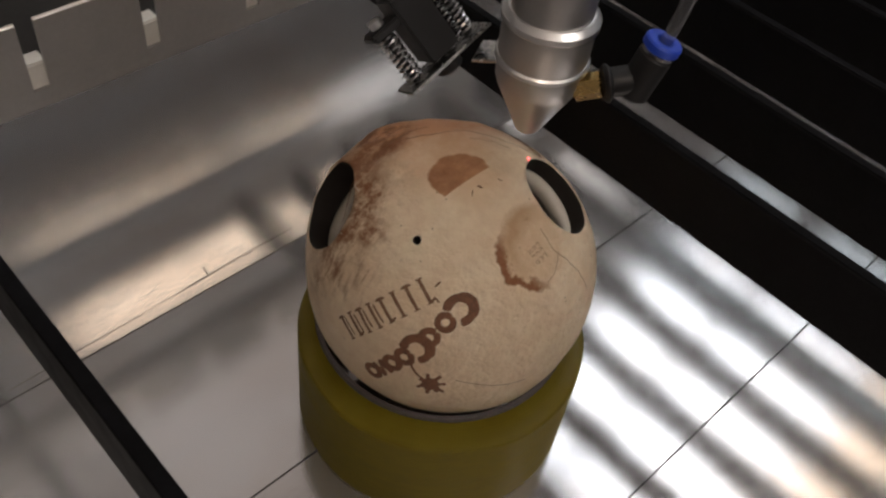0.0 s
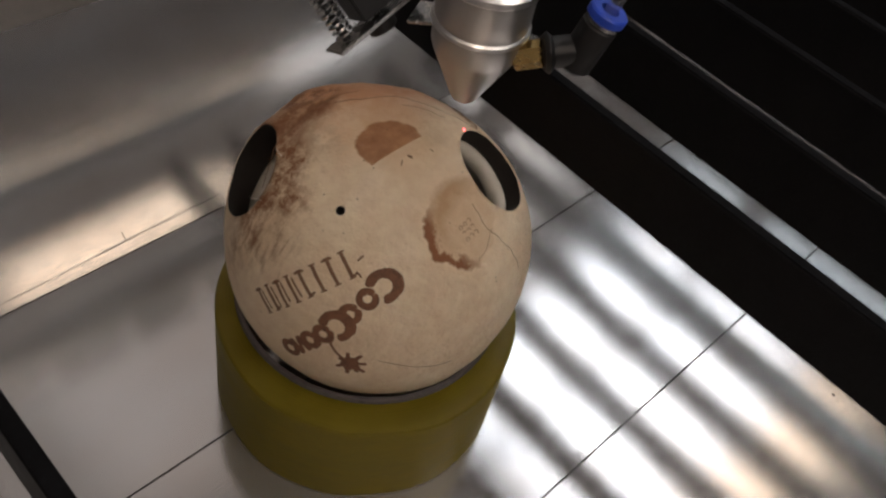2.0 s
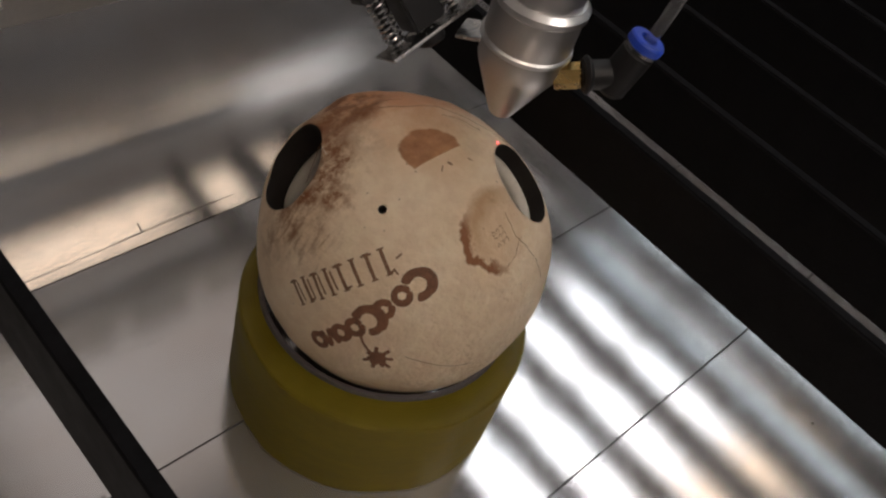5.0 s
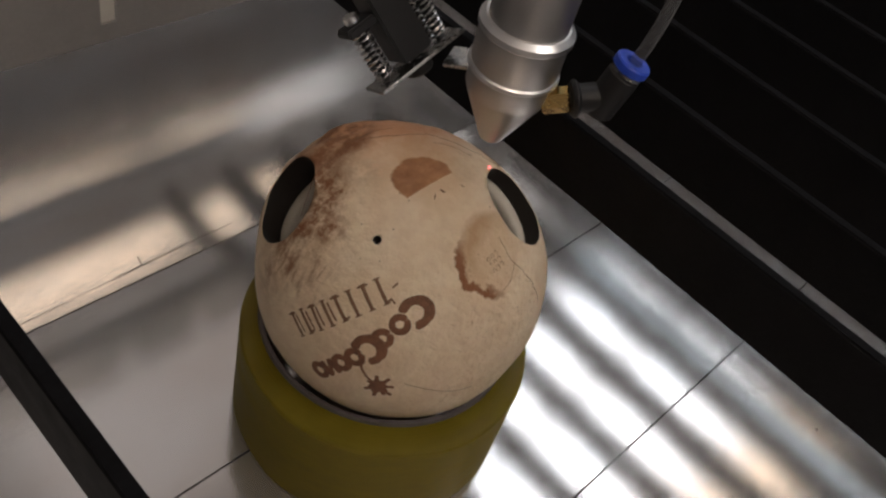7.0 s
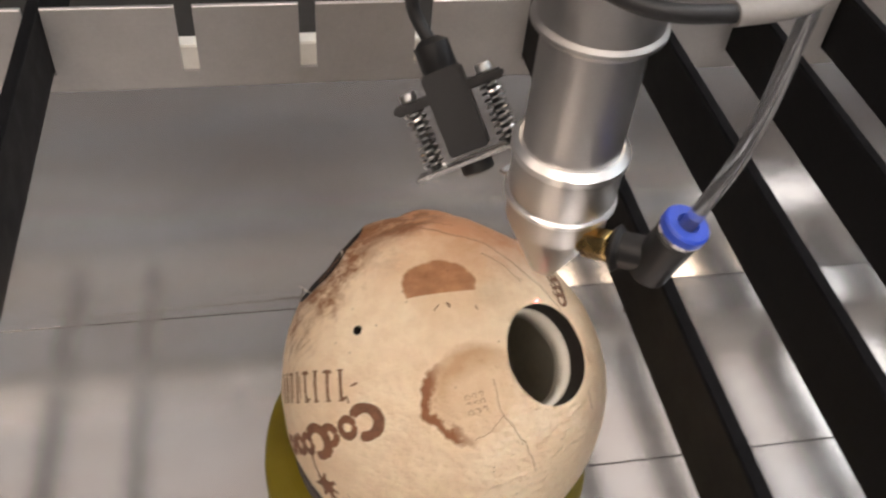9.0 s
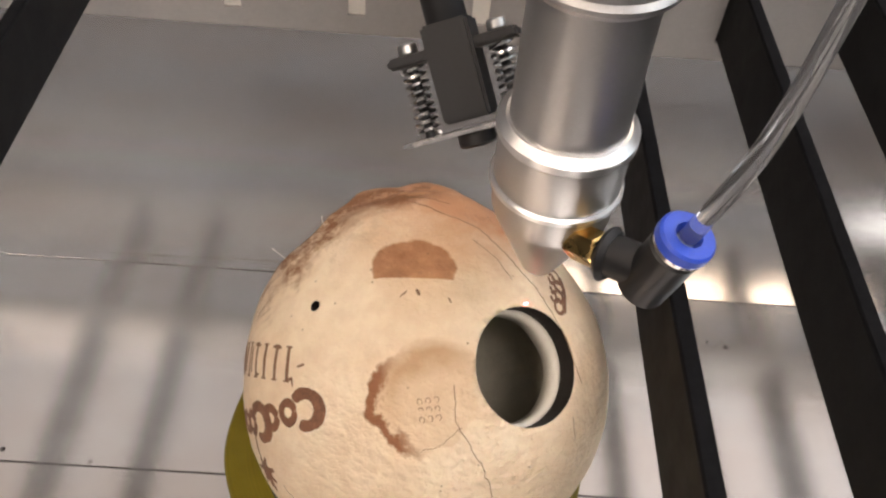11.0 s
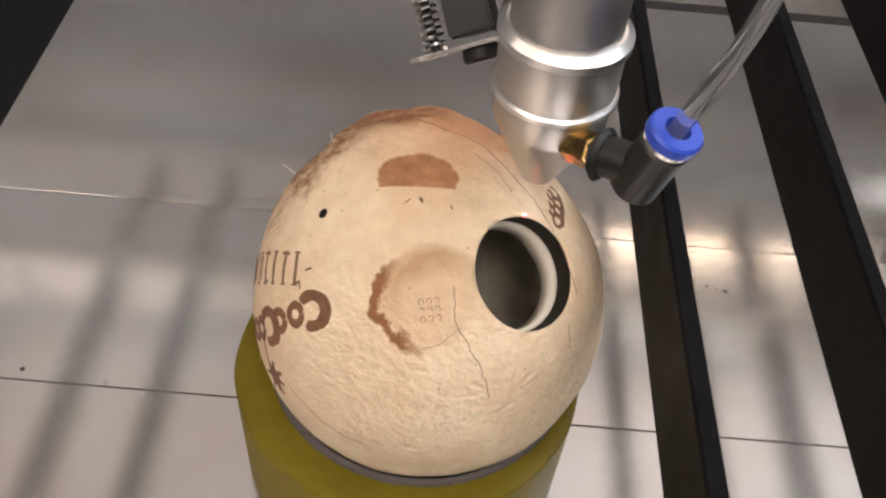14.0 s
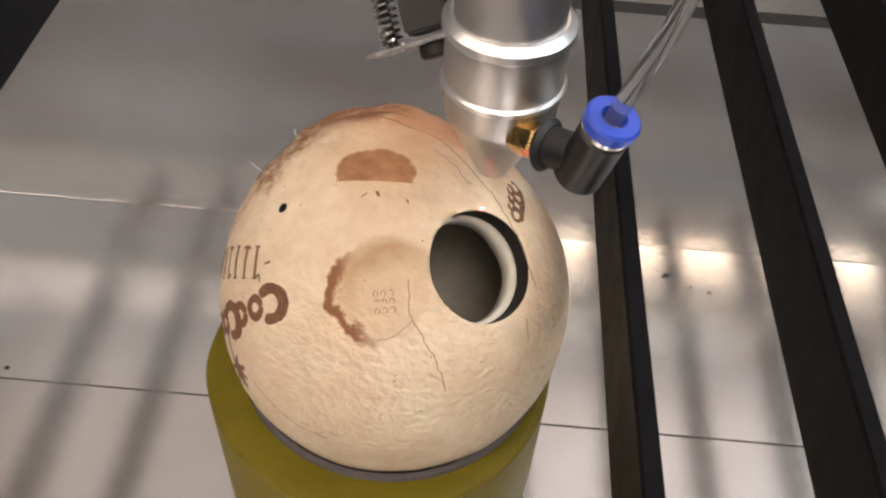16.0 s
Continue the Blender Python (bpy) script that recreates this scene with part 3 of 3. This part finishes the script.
def on_skin(fr, x, y, lift=0.00012):
    """The point x, y millimetres from the frame's middle, wrapped onto the skin."""
    n, u, v = fr
    d = Vector((0, 0, 0)) + n
    l = math.hypot(x, y) / 1000 / R
    if l > 1e-9:
        t = (u * x + v * y).normalized()
        d = n * math.cos(l) + t * math.sin(l)
    return d * (surface(d) + lift)


def ribbon(bm, fr, pts, width, lift=0.00012, step=0.45):
    """A burnt stroke along the points (millimetres), laid on the skin with rounded ends."""
    dense = []
    for (x0, y0), (x1, y1) in zip(pts, pts[1:]):
        k = max(1, int(math.hypot(x1 - x0, y1 - y0) / step))
        dense += [(x0 + (x1 - x0) * i / k, y0 + (y1 - y0) * i / k) for i in range(k)]
    dense.append(pts[-1])
    prev = None
    for i, (x, y) in enumerate(dense):
        xa, ya = dense[max(i - 1, 0)]
        xb, yb = dense[min(i + 1, len(dense) - 1)]
        l = math.hypot(xb - xa, yb - ya) or 1
        nx, ny = -(yb - ya) / l, (xb - xa) / l
        w = width / 2 * (1 + 0.18 * noise.noise(Vector((x * 0.9, y * 0.9, width))))
        if i in (0, len(dense) - 1):
            w *= 0.6
        row = [bm.verts.new(on_skin(fr, x + nx * w * s, y + ny * w * s, lift if abs(s) < 0.9 else lift * 0.2)) for s in (-1, -0.5, 0, 0.5, 1)]
        if prev:
            for k in range(4):
                bm.faces.new((prev[k], prev[k + 1], row[k + 1], row[k]))
        prev = row
    return bm


def arc(cx, cy, rx, ry, a0, a1, n=14):
    return [(cx + rx * math.cos(radians(a0 + (a1 - a0) * i / n)), cy + ry * math.sin(radians(a0 + (a1 - a0) * i / n))) for i in range(n + 1)]


def marks():
    # row of tall narrow bars and strokes, plain stand-in for a brand line
    a, b = Vector((-0.641, -0.399, 0.656)).normalized(), Vector((-0.99, -0.02, 0.14)).normalized()
    mid = (a + b).normalized()
    fr = frame_at(mid, a)
    L = a.angle(b) * R * 1000
    for i in range(8):
        bm = bmesh.new()
        x = L / 2 - (i + 0.45) * L / 8
        ribbon(bm, fr, [(x, -4.7), (x, 4.7)], 1.3)
        ribbon(bm, fr, [(x - 1.3, 4.7), (x + 1.3, 4.7)], 0.6)
        ribbon(bm, fr, [(x - 1.3, -4.7), (x + 1.3, -4.7)], 0.6)
        if i % 2:
            ribbon(bm, fr, [(x - 2.0, 4.3), (x + 2.0, 4.2)], 0.8)
        if i % 3 == 0:
            ribbon(bm, fr, [(x, -4.2), (x + 2.4, -3.8)], 0.8)
        if i > 3:
            ribbon(bm, fr, [(x + 2.2, -3.6), (x + 1.9, 3.6)], 0.8)
        part("engraved_bar", bm, MARK_FAINT, nut, "narrow brown engraved bar")
    # two short dashes before the first bar
    bm = bmesh.new()
    for d in ((-0.605, -0.415, 0.68), (-0.645, -0.462, 0.610)):
        ribbon(bm, frame_at(Vector(d), a), [(-1.3, -0.3), (1.3, 0.4)], 0.7)
    part("engraved_bar", bm, MARK_FAINT, nut, "short brown engraved dashes")
    # row of bold rounded shapes below it
    a, b = Vector((-0.530, -0.605, 0.593)).normalized(), Vector((-0.945, -0.12, -0.30)).normalized()
    mid = (a + b).normalized()
    fr = frame_at(mid, a)
    L = a.angle(b) * R * 1000
    for dx, dy, kind in ((4.8, 0.8, "hook"), (11.4, 0.9, "loop"), (19.4, 0.3, "loop"), (26.8, -0.4, "hook"), (32.8, -0.2, "loop"), (39.4, 0.2, "loop"), (45.4, 0.4, "strokes"), (51.4, 0.6, "loop")):
        cx, cy = L / 2 + 2.0 - dx, dy
        bm = bmesh.new()
        if kind == "hook":
            ribbon(bm, fr, arc(cx + 0.2, cy, 4.6, 4.6, -128, 140, 30), 3.3)
            ribbon(bm, fr, arc(cx + 0.7, cy - 0.2, 5.6, 5.4, -75, 65, 16), 1.8, 0.00014)
        elif kind == "loop":
            ribbon(bm, fr, arc(cx, cy, 2.7, 2.8, 0, 360, 22), 2.6)
        else:
            ribbon(bm, fr, [(cx + 2.1, -3.4), (cx + 1.8, 3.8)], 2.3)
            ribbon(bm, fr, [(cx + 1.4, 3.0), (cx - 1.6, -2.8)], 1.8)
            ribbon(bm, fr, [(cx - 2.1, -3.4), (cx - 2.2, 3.8)], 2.3)
        part("engraved_shape", bm, MARK, nut, "bold brown engraved rounded shape")
    # little palm: a curved stem and a star of broad pointed leaves
    c = Vector((-0.781, -0.624, 0.031)).normalized()
    fr = frame_at(c, (-0.879, -0.455, 0.20))
    bm = bmesh.new()
    ribbon(bm, fr, arc(5.4, -1.7, 5.8, 2.2, 5, 165), 1.0)
    for ang, l in ((-172, 6.6), (-128, 5.8), (-84, 6.2), (-35, 5.6), (20, 4.4), (78, 5.6), (128, 6.4), (168, 5.4)):
        e = (math.cos(radians(ang)), math.sin(radians(ang)))
        ribbon(bm, fr, [(0, 0), (e[0] * l * 0.6, e[1] * l * 0.6 + 0.4)], 3.0)
        ribbon(bm, fr, [(e[0] * l * 0.5, e[1] * l * 0.5 + 0.4), (e[0] * l, e[1] * l)], 1.5)
    part("engraved_palm", bm, MARK, nut, "small brown engraved palm tree")
    # burnt badge beyond the near opening
    fr = frame_at(Vector((0.615, 0.055, 0.785)), (0.54, 0.05, 0.84))
    bm = bmesh.new()
    for cx, cy, r in ((0.2, -5.2, 2.4), (-0.6, -1.6, 2.2), (0.0, 2.0, 2.2), (0.3, 5.6, 2.4), (2.4, -3.2, 1.6), (2.3, 0.2, 1.5), (2.4, 3.6, 1.5)):
        ribbon(bm, fr, arc(cx, cy, r * 0.8, r, 0, 330), 1.2)
    ribbon(bm, fr, [(-2.3, -6.4), (-3.0, 0), (-2.1, 7.0)], 1.2)
    part("engraved_badge", bm, MARK, nut, "brown engraved cluster of loops")
    # tiny faint print in the scar
    fr = frame_at(Vector((0.005, -0.660, 0.751)), (0.1, -0.9, 0.3))
    bm = bmesh.new()
    rnd = random.Random(8)
    for i in range(3):
        for j in range(3):
            x, y = -2.4 + 2.4 * i, -2.2 + 2.2 * j
            ribbon(bm, fr, arc(x, y, 0.8, 0.65, rnd.uniform(0, 90), rnd.uniform(220, 340), 8), 0.22)
    part("faint_print", bm, MARK_FAINT, nut, "faint grey print of small loops")
    # cracks and seams of the skin
    rnd = random.Random(11)

    def crack(dirs, width, jag):
        bm = bmesh.new()
        pts = [Vector(d).normalized() for d in dirs]
        for a, b in zip(pts, pts[1:]):
            fr = frame_at((a + b).normalized(), b)
            L = a.angle(b) * R * 1000
            n = max(3, int(L / 1.4))
            line = [(-L / 2 + L * i / n, 0 if i in (0, n) else rnd.uniform(-jag, jag)) for i in range(n + 1)]
            ribbon(bm, fr, line, width, 0.00008)
        part("crack", bm, MARK_FAINT, nut, "thin dark crack or small speck on the skin")

    crack([(0.11, -0.56, 0.82), (0.127, -0.688, 0.714), (0.267, -0.804, 0.531), (0.326, -0.87, 0.369)], 0.24, 0.4)
    crack([(-0.70, 0.30, 0.65), (-0.45, 0.42, 0.79), (-0.20, 0.44, 0.875), (0.05, 0.40, 0.915)], 0.25, 0.4)
    crack([(-0.02, -0.79, 0.61), (0.08, -0.76, 0.64), (0.16, -0.70, 0.69)], 0.16, 0.35)
    crack([(-0.134, 0.396, 0.909), (0.05, 0.31, 0.95), (0.198, 0.235, 0.952), (0.439, 0.028, 0.898), (0.611, -0.152, 0.777), (0.738, -0.346, 0.58)], 0.34, 0.3)
    crack([(0.16, 0.16, 0.97), (0.30, 0.06, 0.95), (0.36, -0.02, 0.93)], 0.2, 0.3)
    crack([(0.70, -0.50, 0.52), (0.72, -0.56, 0.41)], 0.25, 0.3)
    crack([(-0.16, -0.20, 0.965), (-0.13, -0.17, 0.975)], 0.4, 0.1)
    # two small specks below the browned patch, drawn as short strokes
    crack([(-0.089, -0.166, 0.982), (-0.073, -0.196, 0.978)], 0.9, 0.2)
    crack([(0.060, -0.196, 0.979), (0.076, -0.220, 0.973)], 0.45, 0.2)
    crack([(-0.66, -0.72, 0.10), (-0.45, -0.88, 0.02), (-0.25, -0.96, -0.02)], 0.28, 0.2)


marks()

# loose fibres standing off the rim of the far opening
bm = bmesh.new()
rnd = random.Random(3)
for i in (1, 2):
    t = 2 * math.pi * i / 7
    side = FAR_HOLE.orthogonal().normalized()
    up = FAR_HOLE.cross(side)
    d = (FAR_HOLE + 0.32 * (math.cos(t) * side + math.sin(t) * up)).normalized()
    p = d * (surface(d) - 0.0002)
    q = Vector((rnd.uniform(-1, 1), rnd.uniform(-1, 1), rnd.uniform(0, 1))) * 0.0018
    s = sweep([p, p + d * 0.0018 + q * 0.5, p + d * 0.003 + q * 1.5, p + d * 0.0028 + q * 2.2], 0.00012, 6, 5)
    me2 = bpy.data.meshes.new("fibre")
    s.to_mesh(me2)
    s.free()
    bm.from_mesh(me2)
    bpy.data.meshes.remove(me2)
part("fibres", bm, FLESH, nut, "fine pale loose fibres")

# ---------------------------------------------------------------- laser head
head = thing("laser_head", HEAD, "silver cylindrical laser cutting head over the nut", "laser head")
part("nozzle", turned([(0.0016, 0.006), (0.0016, 0.0), (0.0040, 0.0), (0.0046, 0.0006), (0.0142, 0.0212), (0.0150, 0.0235), (0.0150, 0.0312), (0.0, 0.0312)], 72), ALU, head, "conical turned aluminium nozzle")
part("lower_lip", turned([(0.0, 0.0308), (0.0158, 0.0308), (0.0164, 0.0314), (0.0164, 0.0327), (0.0158, 0.0333), (0.0, 0.0333)], 72), BRIGHT, head, "bright lower lip")
part("barrel", turned([(0.0, 0.0331), (0.0154, 0.0331), (0.0156, 0.0337), (0.0156, 0.0468), (0.0, 0.0468)], 72), ALU, head, "lower barrel")
part("collar", turned([(0.0, 0.0466), (0.0160, 0.0466), (0.0166, 0.0474), (0.0166, 0.0494), (0.0146, 0.0510), (0.0, 0.0510)], 72), BRIGHT, head, "bright chamfered collar")
part("tube", turned([(0.0, 0.0508), (0.0138, 0.0508), (0.0138, 0.086), (0.0, 0.086)], 72), ALU, head, "upper lens tube")
part("upper_collar", turned([(0.0, 0.0858), (0.0150, 0.0858), (0.0172, 0.0880), (0.0172, 0.0890), (0.0160, 0.0900), (0.0160, 0.118), (0.0172, 0.119), (0.0172, 0.122), (0.0, 0.122)], 72), ALU, head, "upper threaded collar")
part("mount", boxed((-0.024, -0.020, 0.1218), (0.024, 0.034, 0.190), 0.003), ALU, head, "aluminium mirror block", smooth=False)

# air fitting: brass stub, black elbow, blue release ring, clear hose
fit0, fit1, fit2 = Vector((0.0050, -0.0125, 0.0235)), Vector((0.0105, -0.0195, 0.0275)), Vector((0.0205, -0.0268, 0.0300))
part("brass_stub", rod(fit0, fit1, 0.0046, 6, 0.0005), BRASS, head, "brass hexagonal stub", smooth=False)
elbow = part("elbow", rod(fit1 - (fit1 - fit0) * 0.04, fit2 + (fit2 - fit1) * 0.25, 0.0052, 32, 0.0016), BLACK_PLASTIC, head, "black plastic push-in elbow")
part("elbow_collar", rod(fit1, fit1 + (fit2 - fit1) * 0.22, 0.0068, 32, 0.0012), BLACK_PLASTIC, elbow)
e0, e1 = fit2 + Vector((-0.0014, 0.0008, -0.0070)), fit2 + Vector((0.0028, -0.0022, 0.0112))
part("elbow_socket", rod(e0, e1, 0.0061, 36, 0.0014), BLACK_PLASTIC, elbow)
ax = (e1 - e0).normalized()
part("collar_seam", rod(e1 - ax * 0.0002, e1 + ax * 0.0009, 0.0060, 36), SPRING, elbow, "thin silver seam")
part("release_ring", turned([(0.0027, 0.0), (0.0060, 0.0), (0.0066, 0.0006), (0.0066, 0.0030), (0.0060, 0.0037), (0.0032, 0.0037), (0.0026, 0.0020), (0.0027, 0.0)], 48, aim(e1 + ax * 0.0009, e1 + ax * 0.01)), BLUE, elbow, "blue plastic release ring")
hose_a = e1 - ax * 0.004
part("hose", sweep([hose_a, e1 + ax * 0.012, Vector((0.032, -0.0300, 0.072)), Vector((0.038, -0.024, 0.094)), Vector((0.046, -0.012, 0.126)), Vector((0.046, 0.006, 0.165))], 0.0022, 16, 8), HOSE, head, "clear flexible air hose")

# spring-loaded height sensor on its bracket
SX, SY = -0.019, 0.027
sensor = part("height_sensor", boxed((SX - 0.0065, SY - 0.0065, 0.0255), (SX + 0.0065, SY + 0.0065, 0.0520), 0.0008), BLACK_PLASTIC, head, "black spring-loaded height sensor", smooth=False)
part("flange", boxed((SX - 0.0180, SY - 0.0050, 0.0430), (SX + 0.0180, SY + 0.0050, 0.0462), 0.0008), BLACK_PLASTIC, sensor, smooth=False)
part("cap", turned([(0, 0.0518), (0.0052, 0.0518), (0.0056, 0.0524), (0.0056, 0.0600), (0.0030, 0.0620), (0, 0.0620)], 32, Matrix.Translation((SX, SY, 0))), BLACK_PLASTIC, sensor)
for s in (-1, 1):
    x = SX + s * 0.0125
    coil = [(x + 0.0030 * math.cos(i * 2 * math.pi / 8), SY + 0.0030 * math.sin(i * 2 * math.pi / 8), 0.0242 + 0.0186 * i / 72) for i in range(73)]
    part("spring", sweep(coil, 0.00055, 6, 2), SPRING, sensor, "silver coil spring")
    part("guide_pin", rod((x, SY, 0.0232), (x, SY, 0.0490), 0.0014, 16), BLACK_PLASTIC, sensor)
    part("screw_head", rod((x, SY, 0.0462), (x, SY, 0.0492), 0.0026, 20, 0.0005), BRIGHT, sensor, "bright screw head")
bm = bmesh.new()
box(bm, (SX - 0.019, SY - 0.0075, 0.0222), (SX + 0.019, SY + 0.0075, 0.0234), 0.0004)
part("bracket_plate", bm, SPRING, sensor, "thin silver bracket plate", smooth=False)
p0, p1 = Vector((SX + 0.012, SY - 0.004, 0.0230)), Vector((-0.002, 0.013, 0.0262))
bm = boxed((-0.0065, -0.0007, 0), (0.0065, 0.0007, (p1 - p0).length), 0.0003)
bmesh.ops.transform(bm, matrix=aim(p0, p1), verts=bm.verts)
part("bracket_arm", bm, SPRING, head, "bent silver bracket arm", smooth=False)
part("sensor_foot", rod((SX, SY, 0.0180), (SX, SY, 0.0226), 0.0052, 28, 0.0008), BLACK_PLASTIC, sensor)
base = Matrix.Translation((SX, SY, 0.022))
tilt = pose(0, 0, 0, -36, -24, 0)
sensor.matrix_basis = base @ tilt @ base.inverted()
cap_top = sensor.matrix_basis @ Vector((SX, SY, 0.0612))
part("sensor_cable", sweep([cap_top, cap_top + Vector((-0.005, 0.006, 0.012)), (SX - 0.012, SY + 0.016, 0.090), (-0.020, -0.004, 0.108), (0.000, -0.024, 0.106), (0.022, -0.024, 0.104)], 0.0022, 12, 8), CABLE_B, head, "black sensor cable")
part("drag_cable", sweep([(0.020, -0.024, 0.104), (0.042, -0.020, 0.106), (0.060, -0.004, 0.116), (0.058, 0.014, 0.140), (0.024, 0.020, 0.165)], 0.0030, 14, 8), CABLE_G, head, "grey drag cable")

# gantry beam that carries the head
gantry = thing("gantry", (HEAD.x, HEAD.y, HEAD.z + 0.19), "slim dark gantry rail with a black carriage above the bed", "gantry")
part("carriage", boxed((-0.03, -0.022, -0.0004), (0.03, 0.045, 0.022), 0.003), BLACK_PLASTIC, gantry, smooth=False)
part("beam", boxed((CX0 - HEAD.x, 0.010, 0.0218), (CX1 - HEAD.x, 0.020, 0.034), 0.001), CABINET, gantry, smooth=False)
for xx in (CX0 - HEAD.x, CX1 - HEAD.x - 0.05):
    part("end_block", boxed((xx, 0.004, 0.27 - HEAD.z - 0.19 - 0.05), (xx + 0.05, 0.026, 0.0218), 0.002), CABINET, gantry, smooth=False)
# red alignment spot on the husk under the nozzle: the beam's light as a glowing ribbon
spot_dir = Vector((HEAD.x - 0.001, HEAD.y - 0.004, 0.054)).normalized()
bm = bmesh.new()
ribbon(bm, frame_at(spot_dir, (1, 0.3, 0)), [(-0.9, -0.3), (0.9, 0.3)], 0.9, 0.0002, 0.3)
part("laser_spot", bm, RED_GLOW, nut, "glowing ribbon for the red laser light on the husk")
